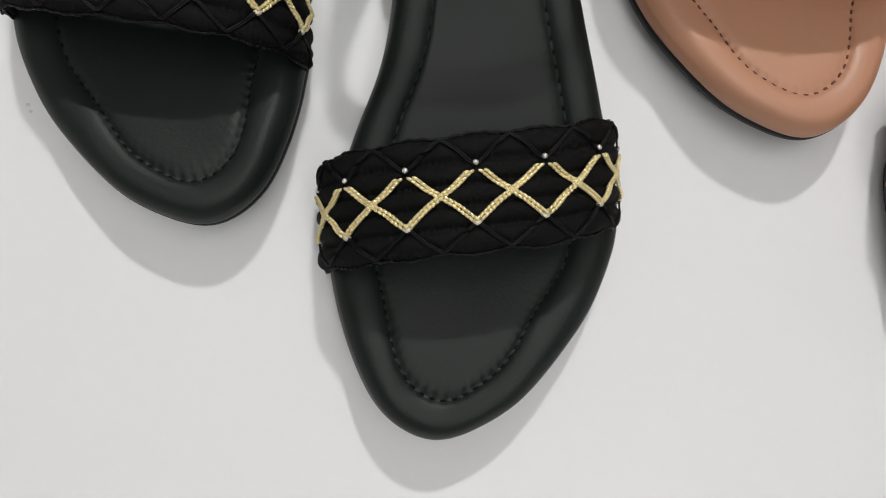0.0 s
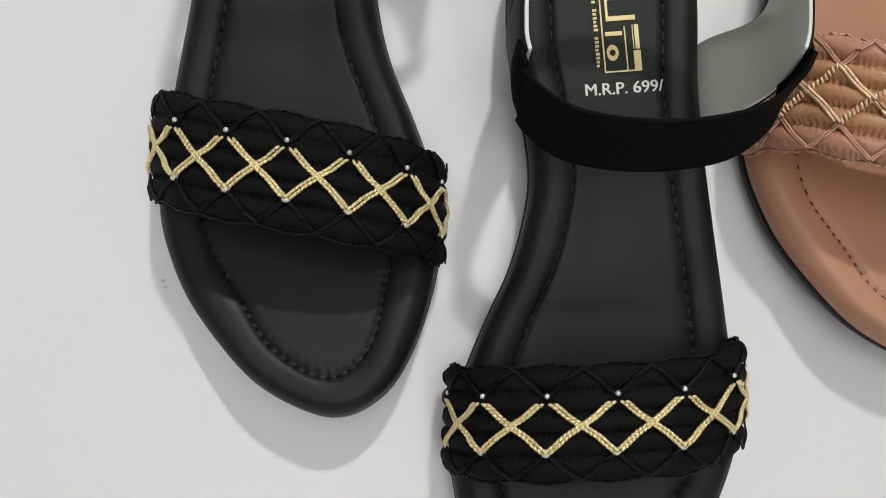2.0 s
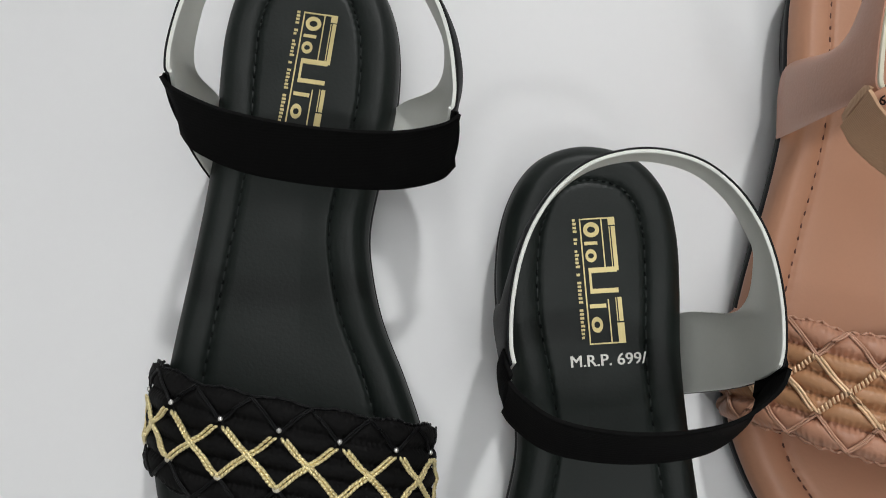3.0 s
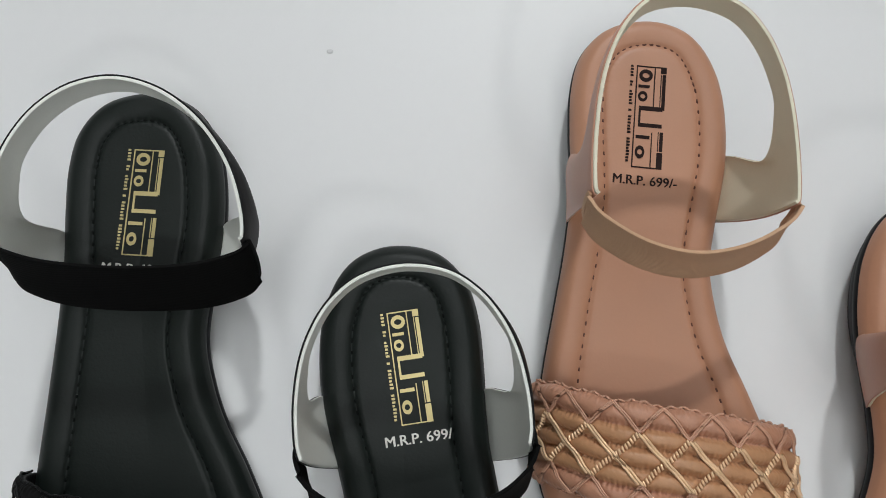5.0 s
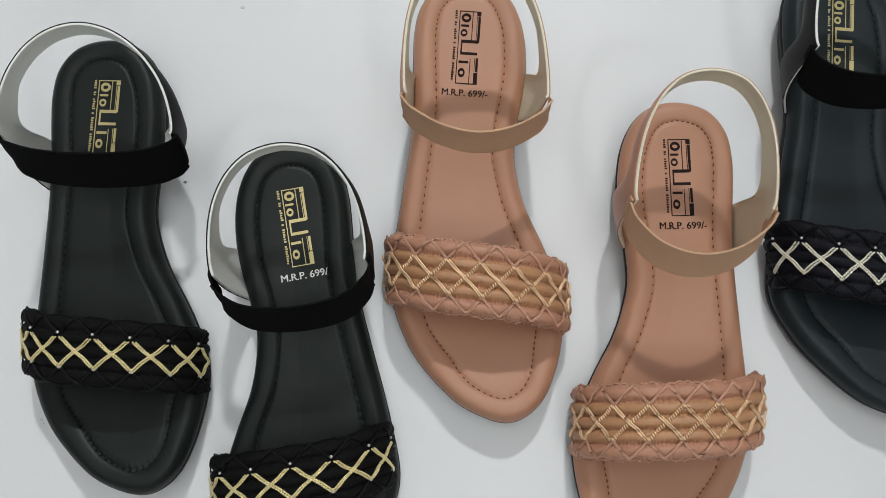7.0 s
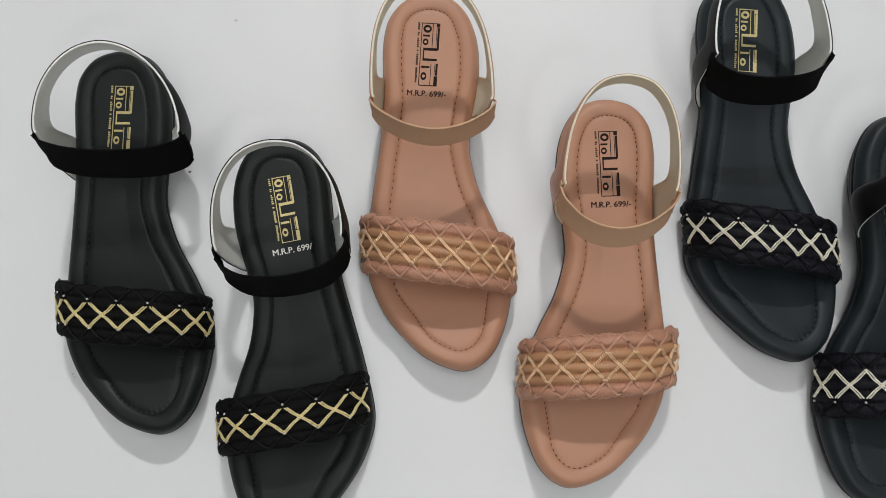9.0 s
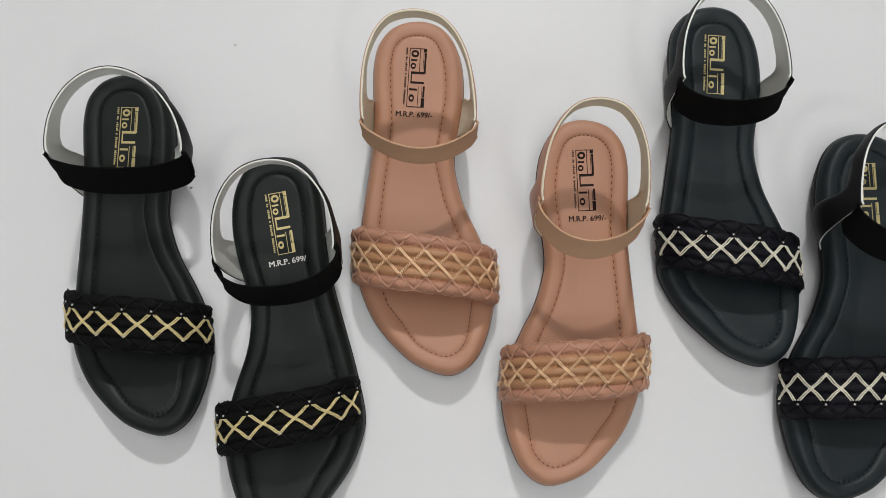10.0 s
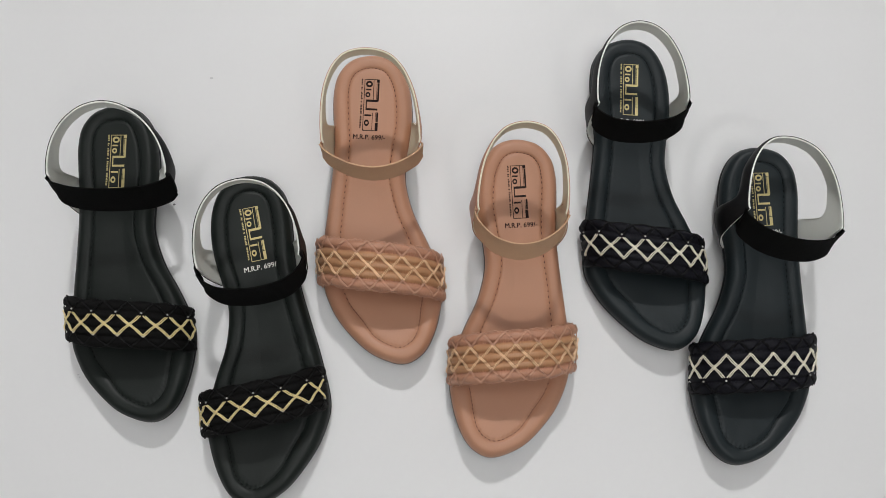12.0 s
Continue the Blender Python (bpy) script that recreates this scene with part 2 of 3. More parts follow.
def sole_mesh(m, parent, form):
    """Black outsole with a thin welt under the footbed."""
    n = len(RING)
    verts = []
    for out, top, down in ((-0.006, 1, 0.0075), (0.0002, 1, 0.0075), (0.0014, 1, 0.0088), (0.0014, 1, 0.0108), (0.0006, 1, 0.0114), (0.0010, 1, 0.0122),
                           (0.0008, 0, 0.0012), (-0.0004, 0, 0.0), (-0.006, 0, 0.0)):
        for p, (w, r) in zip(RING, WAYS):
            q = p - w * (out if top else out - undercut(p[1]))
            z = tread(p[1]) - down if top else underside(p[1]) + down
            u, v = shaped(q, form)
            verts.append((m * u, -v, max(z, underside(p[1]) + (0.0016 if top else 0.0))))
    for p, (w, r) in zip(RING, WAYS):
        q = p + w * (r - 0.0005)
        u, v = shaped(q, form)
        verts.append((m * u, -v, underside(p[1])))
    return mesh_part("outsole", verts, grid_faces(10, n, wrap=True, flip=m > 0), M_SOLE, parent)


def stitch_mesh(m, material, parent, size, deep, form):
    """The seam's stitches: short low dashes that lie in its groove."""
    line = np.array([p + w[0] * inset(p[1], deep) for p, w in zip(RING, WAYS)])[2::5]
    verts, faces = [], []
    rnd = random.Random(5)
    for i, p in enumerate(line):
        d = line[(i + 1) % len(line)] - line[i - 1]
        d = d / np.linalg.norm(d)
        s = np.array([-d[1], d[0]])
        a, b = size * 0.95 * rnd.uniform(0.8, 1.2), size * 0.5 * rnd.uniform(0.85, 1.15)
        p = p + s * rnd.uniform(-0.0001, 0.0001)
        k = len(verts)
        z = tread(p[1])
        for x, y, h in ((-a, -b, -0.0008), (a, -b, -0.0008), (a, b, -0.0008), (-a, b, -0.0008), (-a * 0.8, -b * 0.5, 0.00015), (a * 0.8, -b * 0.5, 0.00015), (a * 0.8, b * 0.5, 0.00015), (-a * 0.8, b * 0.5, 0.00015)):
            q = p + d * x + s * y
            u, v = shaped(q, form)
            verts.append((m * u, -v, z - (0.0006 if size < 0.0009 else 0.0008) + h))
        for f in ((4, 5, 6, 7), (0, 1, 5, 4), (1, 2, 6, 5), (2, 3, 7, 6), (3, 0, 4, 7)):
            faces.append([k + j for j in (f if m < 0 else f[::-1])])
    return mesh_part("stitching", verts, faces, material, parent, "row of small sunken stitches")


# the padded front strap: an arch over the ball of the foot
ARCH_A, ARCH_N, ARCH_Z = 0.0438, 2.35, 0.0095
_t = np.linspace(0, math.pi, 400)
_sec = np.stack([-np.sign(np.cos(_t)) * np.abs(np.cos(_t)) ** (2 / ARCH_N), np.abs(np.sin(_t)) ** (2 / ARCH_N)], 1)


def arch(w, rise):
    """The strap's section at w, from back edge (0) to front edge (1), by its length."""
    sec = _sec * np.array([ARCH_A, rise - 0.0045 * w - 0.0035 * (1 - w) ** 2])
    run = np.concatenate([[0], np.cumsum(np.linalg.norm(np.diff(sec, axis=0), axis=1))])
    return sec, run


class Strap:
    def __init__(self, m, rise, crest, skew, pitch, broad, plump, shift, aside):
        self.aside, self.m, self.rise, self.skew, self.pitch, self.broad, self.plump, self.shift = aside, m, rise, skew, pitch, broad, plump, shift
        self.mid = arch(0.5, rise)
        self.length = self.mid[1][-1]
        self.zero = np.interp(crest, self.mid[0][:, 0], self.mid[1])
        self.cache = {}

    def at(self, s, w, up):
        """The point s metres along from the lateral sole edge, w across, up metres off the strap; x is to the medial side."""
        key = round(w, 4)
        if key not in self.cache:
            self.cache[key] = arch(w, self.rise)
        sec, run = self.cache[key]
        r = s / self.length * run[-1]
        u, z = np.interp(r, run, sec[:, 0]), np.interp(r, run, sec[:, 1])
        e = 0.0012
        du, dz = np.interp(r + e, run, sec[:, 0]) - np.interp(r - e, run, sec[:, 0]), np.interp(r + e, run, sec[:, 1]) - np.interp(r - e, run, sec[:, 1])
        k = math.hypot(du, dz)
        v = 0.1664 + self.shift - 0.0032 * smooth_step(0.020, 0.044, -u) + u / 0.045 * (0.0055 + self.skew) + (w - 0.5) * self.broad
        return (self.aside + self.m * (u - dz / k * up), -v, ARCH_Z + z + du / k * up)


ROWS_W = (0.0, 0.265, 0.51, 0.755, 1.0)


def rib(w):
    """Five padded ribs side by side."""
    edges = (0.0, 0.21, 0.405, 0.595, 0.79, 1.0)
    for a, b in zip(edges, edges[1:]):
        if w <= b:
            x = 2 * (w - a) / (b - a) - 1
            return max(0.0, 1 - abs(x) ** 2.4) ** 0.62, abs(x)
    return 0.0, 1.0


def lattice(s, w, zero, pitch):
    """Distance in pitches to the nearest crossing cord."""
    k = (s - zero) / pitch
    w4 = np.interp(w, ROWS_W, (0, 1, 2, 3, 4)) / 2
    best = 1.0
    for a in (k + w4, k - w4):
        x = abs(a - round(a))
        best = min(best, x)
    return best


def strap_mesh(st, material, parent, seed, plump, middle=None):
    ns, nw = 420, 51
    verts = []
    for i in range(ns + 1):
        s = st.length * i / ns
        for j in range(nw):
            w = j / (nw - 1)
            r, x = rib(w)
            near = lattice(s, w, st.zero, st.pitch)
            pucker = (0.00042 if middle else 0.00020) * x ** 2.2 * math.sin(s / 0.0017 * 6.283 + 3 * noise.noise((s * 300, w * 5, seed)) + 4 * w)
            pinch = -0.0007 * math.exp(-(near / 0.07) ** 2)
            soft = 0.00035 * noise.noise((s * 160, w * 7, seed + 4))
            edge = 0.0011 * (0.5 + 0.5 * math.cos((s - st.zero) / st.pitch * 6.283 + math.pi)) * ((1 - w) ** 8 + w ** 8)
            up = 0.0004 + plump * r + pucker + pinch * (0.4 + r) + soft
            p = st.at(s, w, up)
            verts.append((p[0], p[1] - (edge if w > 0.5 else -edge) * 0.8, p[2]))
    faces = grid_faces(ns + 1, nw, flip=st.m > 0)
    ob = mesh_part("front_strap", verts, faces, material, parent)
    if middle:
        ob.data.materials.append(middle)
        inner = [0.21 < ((k % (nw - 1)) + 0.5) / (nw - 1) < 0.79 for k in range(len(faces))]
        ob.data.polygons.foreach_set("material_index", [int(v) for v in inner])
    return ob


def strap_lining(st, material, parent):
    """Under side and edges of the front strap."""
    ns, ws = 80, (0.0, 0.0, 0.02, 0.5, 0.98, 1.0, 1.0)
    ups = (0.0009, -0.0008, -0.0014, -0.0016, -0.0014, -0.0008, 0.0009)
    verts = [st.at(st.length * i / ns, w, up) for i in range(ns + 1) for w, up in zip(ws, ups)]
    return mesh_part("strap_lining", verts, grid_faces(ns + 1, len(ws), flip=st.m < 0), material, parent)


def edge_cord(st, w, material, parent, wave):
    """A thin looped cord sewn along one edge of the front strap."""
    verts, faces, path = [], [], []
    n = 260
    for i in range(n + 1):
        s = 0.001 + (st.length - 0.002) * i / n
        bulge = 0.0011 * (0.5 + 0.5 * math.cos((s - st.zero) / st.pitch * 6.283 + math.pi)) * 0.8
        p = st.at(s, w, 0.0004 + wave * math.sin(s / 0.0021 * 6.283))
        y = (bulge + 0.0003 + wave * math.cos(s / 0.0042 * 6.283)) * (-1 if w == 0 else 1)
        path.append((p[0], p[1] - y, p[2]))
    tube(verts, faces, path, 0.00048, 5)
    mesh_part("edge_cord", verts, faces, material, parent, "thin looped edging cord")


def tube(verts, faces, path, radius, sides=6):
    k = len(verts)
    path = [Vector(p) for p in path]
    for i, p in enumerate(path):
        d = (path[min(i + 1, len(path) - 1)] - path[max(i - 1, 0)]).normalized()
        a = d.orthogonal().normalized()
        b = d.cross(a)
        r = radius(i / (len(path) - 1)) if callable(radius) else radius
        for j in range(sides):
            t = 6.28319 * j / sides
            verts.append(tuple(p + a * (r * math.cos(t)) + b * (r * math.sin(t))))
    faces.extend([f for f in grid_faces(len(path), sides, wrap=True, start=k)])


def links(verts, faces, path, radius):
    """A chain stitch: a row of slanted plump links along the path."""
    path = np.array(path)
    run = np.concatenate([[0], np.cumsum(np.linalg.norm(np.diff(path, axis=0), axis=1))])
    n = max(2, int(run[-1] / (radius * 2.3)))
    for i in range(n):
        c = Vector([np.interp(run[-1] * (i + 0.5) / n, run, path[:, j]) for j in range(3)])
        e = Vector([np.interp(min(run[-1], run[-1] * (i + 1.0) / n), run, path[:, j]) for j in range(3)])
        d = (e - c).normalized()
        o = d.orthogonal().normalized()
        b = d.cross(o)
        k = len(verts)
        lean = b * (0.45 * radius)
        ring = [(-1.75, 0.3), (-0.8, 0.95), (0.7, 0.95), (1.7, 0.3)]
        for x, r in ring:
            for j in range(6):
                t = 6.28319 * j / 6
                verts.append(tuple(c + d * (x * radius) + lean * (x / 1.75) + (o * math.cos(t) + b * math.sin(t)) * (r * radius)))
        first = k if i == 0 else first
    faces.extend(grid_faces(4 * n, 6, wrap=True, start=first))
    faces.append([len(verts) - 6 + j for j in range(6)])
    faces.append([first + j for j in range(5, -1, -1)])


def dashes(verts, faces, path):
    """A row of short flat stitches laid across the path."""
    path = np.array(path)
    run = np.concatenate([[0], np.cumsum(np.linalg.norm(np.diff(path, axis=0), axis=1))])
    n = max(3, int(run[-1] / 0.00125))
    for i in range(n):
        c, e = (Vector([np.interp(run[-1] * min(1.0, (i + f) / n), run, path[:, j]) for j in range(3)]) for f in (0.5, 1.0))
        d = (e - c).normalized()
        b = Vector((0, 0, 1)).cross(d).normalized()
        o = d.cross(b)
        k = len(verts)
        for x, y, z in ((-1, -1, 0), (1, -1, 0), (1, 1, 0), (-1, 1, 0), (-0.5, -0.75, 1), (0.5, -0.75, 1), (0.5, 0.75, 1), (-0.5, 0.75, 1)):
            verts.append(tuple(c + d * (x * 0.00042 + y * 0.0003) + b * (y * 0.00095) + o * (z * 0.0005)))
        faces.extend([[k + j for j in f] for f in ((4, 5, 6, 7), (0, 1, 5, 4), (1, 2, 6, 5), (2, 3, 7, 6), (3, 0, 4, 7))])


def blob(c, normal, r, flat, wide=1.0):
    bm = bmesh.new()
    bmesh.ops.create_uvsphere(bm, u_segments=8, v_segments=6, radius=r)
    n = Vector(normal).normalized()
    turn = n.to_track_quat("Z", "Y").to_matrix()
    for v in bm.verts:
        v.co.z *= flat
        v.co = turn @ v.co
        v.co.x *= wide
        v.co += Vector(c)
    return bm


def trimmings(st, mats, parent, nude, seed, turned):
    """Crossing cords and chains, with a bead or knot where they are tacked down."""
    rnd = random.Random(seed)
    near, far = (3, 1) if turned else (1, 3)
    k0, k1 = math.ceil((0.004 - st.zero) / st.pitch * 2), math.floor((st.length - 0.004 - st.zero) / st.pitch * 2)

    def lane(a, b, up, side):
        pts = []
        for i in range(9):
            f = i / 8
            w = a[1] + (b[1] - a[1]) * f
            r, x = rib(w)
            s = a[0] + (b[0] - a[0]) * (f + 0.10 * math.sin(math.pi * f) ** 2 * (1 - f)) + side
            pts.append(st.at(min(max(s, 0.0005), st.length - 0.0005), w, up + 0.0006 + st.plump * max(0.86 * r, 0.7)))
        return pts

    def ok(s):
        return 0.002 < s < st.length - 0.002

    for k in range(k0 - 1, k1 + 2):
        s = st.zero + k * st.pitch / 2
        if k % 2 == 0:
            # a cross of four arms round a middle node
            for ds in (-1, 1):
                for row in (1, 3):
                    verts, faces = [], []
                    end = s + ds * st.pitch / 2
                    if not ok(end) or not ok(s):
                        continue
                    gap = (0.17 if row == near else 0.05) if not nude else 0.04
                    a = (s + rnd.uniform(-0.0002, 0.0002), ROWS_W[2])
                    b = (end - ds * st.pitch / 2 * gap, ROWS_W[row] + (ROWS_W[2] - ROWS_W[row]) * gap)
                    if nude and (st.m * ds > 0) != (row == 3):
                        dashes(verts, faces, lane(a, b, 0.0006, 0.0))
                    else:
                        for side in (-0.00048, 0.00048):
                            if nude:
                                tube(verts, faces, lane(a, b, 0.0008, side * 1.3), 0.00052, 6)
                            else:
                                links(verts, faces, lane(a, b, 0.0005, side * 1.5), 0.00056)
                    mesh_part("crossed_thread" if nude else "crossed_chain", verts, faces, mats["gold"], parent, "rose-gold double thread" if nude else "metallic double chain stitch")
            # plain cords from the edges
            for row, edge in ((1, 0), (3, 4)):
                verts, faces = [], []
                for ds in (-1, 1):
                    end = s + ds * st.pitch / 2
                    if not ok(end) or not ok(s):
                        continue
                    for side in (-0.0004, 0.0004):
                        tube(verts, faces, lane((s, ROWS_W[edge]), (end, ROWS_W[row]), 0.0002, side), 0.00040 if nude else 0.00032, 5)
                if verts:
                    mesh_part("cord", verts, faces, mats["cord"], parent)
        elif ok(s):
            for row in (1, 3):
                c = st.at(s, ROWS_W[row], 0.0024)
                q = st.at(s, ROWS_W[row], 0.0044)
                nrm = Vector(q) - Vector(c)
                if row == near and mats["bead"]:
                    part("bead", blob(Vector(c) + Vector((0, 0.0008 if near == 1 else -0.0008, 0.0008)), nrm, 0.00085, 0.9), mats["bead"], parent, "small silver bead")
                else:
                    part("knot", blob(c, nrm, 0.00118 if nude else 0.00108, 0.7, 1.0 if nude else 1.35), mats["knot"], parent)


def band_grid(top, bottom, nw, thick, bow, off=0.0):
    """A strip between two curves, closed with its thickness to the inner side; returns vertices and faces."""
    n = len(top)
    mid = (top + bottom).mean(0) / 2
    outer, inner = [], []
    for i in range(n):
        t, b = Vector(top[i]), Vector(bottom[i])
        d = Vector(top[min(i + 1, n - 1)] - top[max(i - 1, 0)])
        nrm = d.cross(b - t).normalized()
        c = Vector((mid[0] * 2, mid[1] * 2, t.z))
        if nrm.dot(t - c) < 0:
            nrm = -nrm
        swell = np.interp(i / (n - 1), (0, 0.22, 0.35, 0.65, 0.78, 1), (bow[0], bow[0], 0.05, 0.05, bow[1], bow[1])) if isinstance(bow, tuple) else bow
        for j in range(nw):
            w = j / (nw - 1)
            p = t.lerp(b, w) + nrm * (swell * (t - b).length * math.sin(math.pi * w) - off)
            outer.append(p)
            inner.append(p - nrm * thick)
    verts = []
    for i in range(n):
        verts += outer[i * nw:(i + 1) * nw] + inner[i * nw:(i + 1) * nw][::-1]
    faces = grid_faces(n, 2 * nw, wrap=True)
    faces.append(list(range(2 * nw - 1, -1, -1)))
    faces.append([(n - 1) * 2 * nw + j for j in range(2 * nw)])
    return verts, faces


def strip(name, top, bottom, thick, bow, material, parent, label="", nw=7, off=0.0):
    verts, faces = band_grid(top, bottom, nw, thick, bow, off)
    bm = bmesh.new()
    vs = [bm.verts.new(v) for v in verts]
    for f in faces:
        bm.faces.new([vs[i] for i in f])
    bmesh.ops.recalc_face_normals(bm, faces=bm.faces[:])
    ob = part(name, bm, material, parent, label)
    md = ob.modifiers.new("edge", "BEVEL")
    md.width, md.segments, md.angle_limit = min(thick * 0.3, 0.0004), 2, radians(50)
    return ob


def edge_at(v, medial):
    """How far out the sole's edge lies on one side, with a hair to spare for what is glued to it."""
    side = MEDIAL[:13] if medial else LATERAL[:4:-1]
    return np.interp(v, [p[1] for p in side], [abs(p[0]) for p in side]) + 0.0014


TAB = (0.055, 0.080)


def ankle_straps(m, mats, parent, loop, tall, tip, out, slim):
    """Heel strap with its pale lining, and the elastic band over the instep, along one closed loop.

    loop: its middle (x, v), half width, depth to the back and to the front, squareness of both, twist in degrees, height and its slopes.
    tall, tip: the band's width and how far its lower edge comes forward; out: how far the side panels bulge, to -x and +x, in parts of their height; slim: the strap's width at the back."""
    cx, cv, half, rear, fore, sharp, blunt, twist, high, gx, gv = loop
    ct, sn = math.cos(radians(twist)), math.sin(radians(twist))

    def rim(deg, drop=0.0, grow=0.0):
        """Point of the loop's top edge; 0 degrees at the back, 90 at +x."""
        s, c = math.sin(radians(deg)), math.cos(radians(deg))
        ex, deep = (2 / sharp, rear) if c >= 0 else (2 / blunt, fore)
        x = (half + grow) * math.copysign(abs(s) ** ex, s)
        v = -(deep + grow) * math.copysign(abs(c) ** ex, c)
        x, v = ct * x - sn * v, sn * x + ct * v
        return np.array((cx + x, -(cv + v), high + gx * x + gv * v - drop))

    def side(sg):
        medial = sg == m
        tops = [rim(sg * d) for d in (0, 20, 38, 54, 68, 82, 94, 105)]
        bots = [rim(sg * d, drop) for d, drop in ((0, slim), (20, slim), (38, slim + 0.0002), (54, slim + 0.0008))]
        v0, v1 = TAB
        joint = rim(sg * 90)
        bots.append(rim(sg * 66, slim + 0.0030))
        bots.append((0.74 * joint[0] + 0.26 * sg * 0.03, -max(v0, cv - 0.018), max(0.040, joint[2] - 0.023)))
        bots.append((sg * edge_at(v0, medial), -v0, 0.0155))
        bots.append((sg * edge_at(v1, medial), -v1, 0.0140))
        return tops, [np.array(p) for p in bots]

    def by_knots(pts, par):
        dense = spline_knots(pts, 12)
        return np.stack([np.interp(par, np.linspace(0, len(pts) - 1, len(dense)), dense[:, j]) for j in range(3)], 1)

    lt, lb = side(-1)
    rt, rb = side(1)
    tops, bots = lt[::-1] + rt[1:], lb[::-1] + rb[1:]
    par = np.linspace(0, len(tops) - 1, 120)
    top, bottom = by_knots(tops, par), by_knots(bots, par)
    strip("heel_strap", top, bottom, 0.0006, out, mats["loop"], parent, nw=12)
    strip("lining", top + (0, 0, 0.0008 if mats is NUDE else 0.0001), bottom, 0.0011, out, mats["lining"], parent, "pale inner lining of the heel strap", nw=12, off=0.00065)
    # the elastic band, sewn to the outside of the strap's ends
    turns = (95, 99, 106, 122, 150, 180, 210, 238, 254, 261, 265)
    ends = (0.0040, 0.0015, 0.0, 0.0, 0.0, 0.0, 0.0, 0.0, 0.0, 0.0015, 0.0040)
    come = (0.75, 0.78, 0.85, 0.95, 1.0, 1.0, 1.0, 0.95, 0.85, 0.78, 0.75)
    t_pts = [rim(d, 0.0006 + low, 0.0012 - 0.15 * low) for d, low in zip(turns, ends)]
    b_pts = [rim(d, 0.0006 + tall, 0.0006) + (0, -tip * k, 0) for d, k in zip(turns, come)]
    par = np.linspace(0, len(turns) - 1, 80)
    strip("elastic_band", by_knots(t_pts, par), by_knots(b_pts, par), 0.0011, 0.04, mats["band"], parent, "broad elastic instep band", nw=9)


def spline_knots(points, per):
    """Catmull-Rom with the same number of steps between all knots."""
    p = np.array(points, float)
    out = []
    for i in range(len(p) - 1):
        a, b, c, d = p[max(i - 1, 0)], p[i], p[i + 1], p[min(i + 2, len(p) - 1)]
        for t in np.linspace(0, 1, per, endpoint=False):
            out.append(0.5 * (2 * b + (c - a) * t + (2 * a - 5 * b + 4 * c - d) * t * t + (3 * b - a - 3 * c + d) * t ** 3))
    out.append(p[-1])
    return np.array(out)


def print_label(m, mats, parent, words, held):
    """The maker's mark as plain shapes in a frame, a line of small bars, and the price."""
    turn = radians(6.2 * m - held[2])
    cx, cy = -0.001 * m + held[0], 0.0412 + held[1]

    def place(x, y):
        # x to the right, y towards the toe, round the middle of the mark
        X = cx + x * math.cos(turn) - y * math.sin(turn)
        V = cy + y * math.cos(turn) + x * math.sin(turn)
        f = 2 - min(1.0, abs(X + 0.0005 * m) / 0.0195)
        if V < 0.030:
            r = math.hypot(X, 0.030 - V)
            f = min(f, 1 + max(0.0, 0.0212 - r) / 0.0212)
        return (X, -V, tread(V) + pad(f) + 0.00026)

    def quads(name, rects, material, label=""):
        verts, faces = [], []
        for r in rects:
            if not isinstance(r, list):
                x0, y0, x1, y1 = r
                r = [(x0, y0), (x1, y0), (x1, y1), (x0, y1)]
            k = len(verts)
            pts = [place(x, y) for x, y in r]
            verts += pts
            verts += [(x, y, z - 0.0004) for x, y, z in pts]
            q = len(pts)
            faces.append([k + i for i in range(q)][::-1])
            for i in range(q):
                faces.append([k + i, k + (i + 1) % q, k + q + (i + 1) % q, k + q + i])
        bm = bmesh.new()
        vs = [bm.verts.new(v) for v in verts]
        for f in faces:
            bm.faces.new([vs[i] for i in f])
        bmesh.ops.remove_doubles(bm, verts=bm.verts[:], dist=1e-6)
        return part(name, bm, material, parent, label, smooth=False)

    H, Wd, t = 0.0205, 0.0058, 0.00045
    frame_bars = [(-Wd, -H, -Wd + t, H), (-Wd, -H, Wd, -H + t), (-Wd, H - t, Wd, H), (Wd - 0.0022, -H, Wd, -H + 0.0026), (Wd - 0.0022, H - 0.0065, Wd, H),
                  (Wd - 0.0014, -H + 0.003, Wd - 0.0001, -0.0030), (Wd - 0.0021, -H + 0.003, Wd - 0.0018, -0.0030), (Wd - 0.0014, 0.0058, Wd - 0.0001, H - 0.007),
                  (Wd - 0.0021, 0.0058, Wd - 0.0018, H - 0.007), (1.2e-3, -H, 1.6e-3, -0.0032), (1.2e-3, 0.0062, 1.6e-3, H)]
    quads("printed_frame", frame_bars, mats["ink"], "printed oblong frame with thin bars")
    # plain block shapes inside the frame
    x0, x1 = -0.0047, 0.0006
    marks = []
    for y0, y1, top in ((-0.0192, -0.0142, x1), (-0.0128, -0.0117, x1 - 0.001), (-0.0103, -0.0060, x1 - 0.0016), (-0.0042, 0.0042, 0.0050), (0.0076, 0.0089, x1), (0.0117, 0.0168, x1 - 0.0016)):
        if y1 - y0 < 0.002:
            marks.append([(x0, y0, top, y1)])
        elif top > 0.003:
            marks.append([(x0 + 0.0006, y0, top, y0 + 0.0017), (x0 + 0.0006, y1 - 0.0015, top, y1), (x0 + 0.0006, y0, x0 + 0.0014, y1)])
        else:
            a, b, c, d = (top - x0) / 2, (y1 - y0) / 2, (x0 + top) / 2, (y0 + y1) / 2
            ring = [(c + a * math.cos(q), d + b * math.sin(q), c + a * 0.52 * math.cos(q), d + b * 0.42 * math.sin(q)) for q in [6.28319 * i / 16 for i in range(17)]]
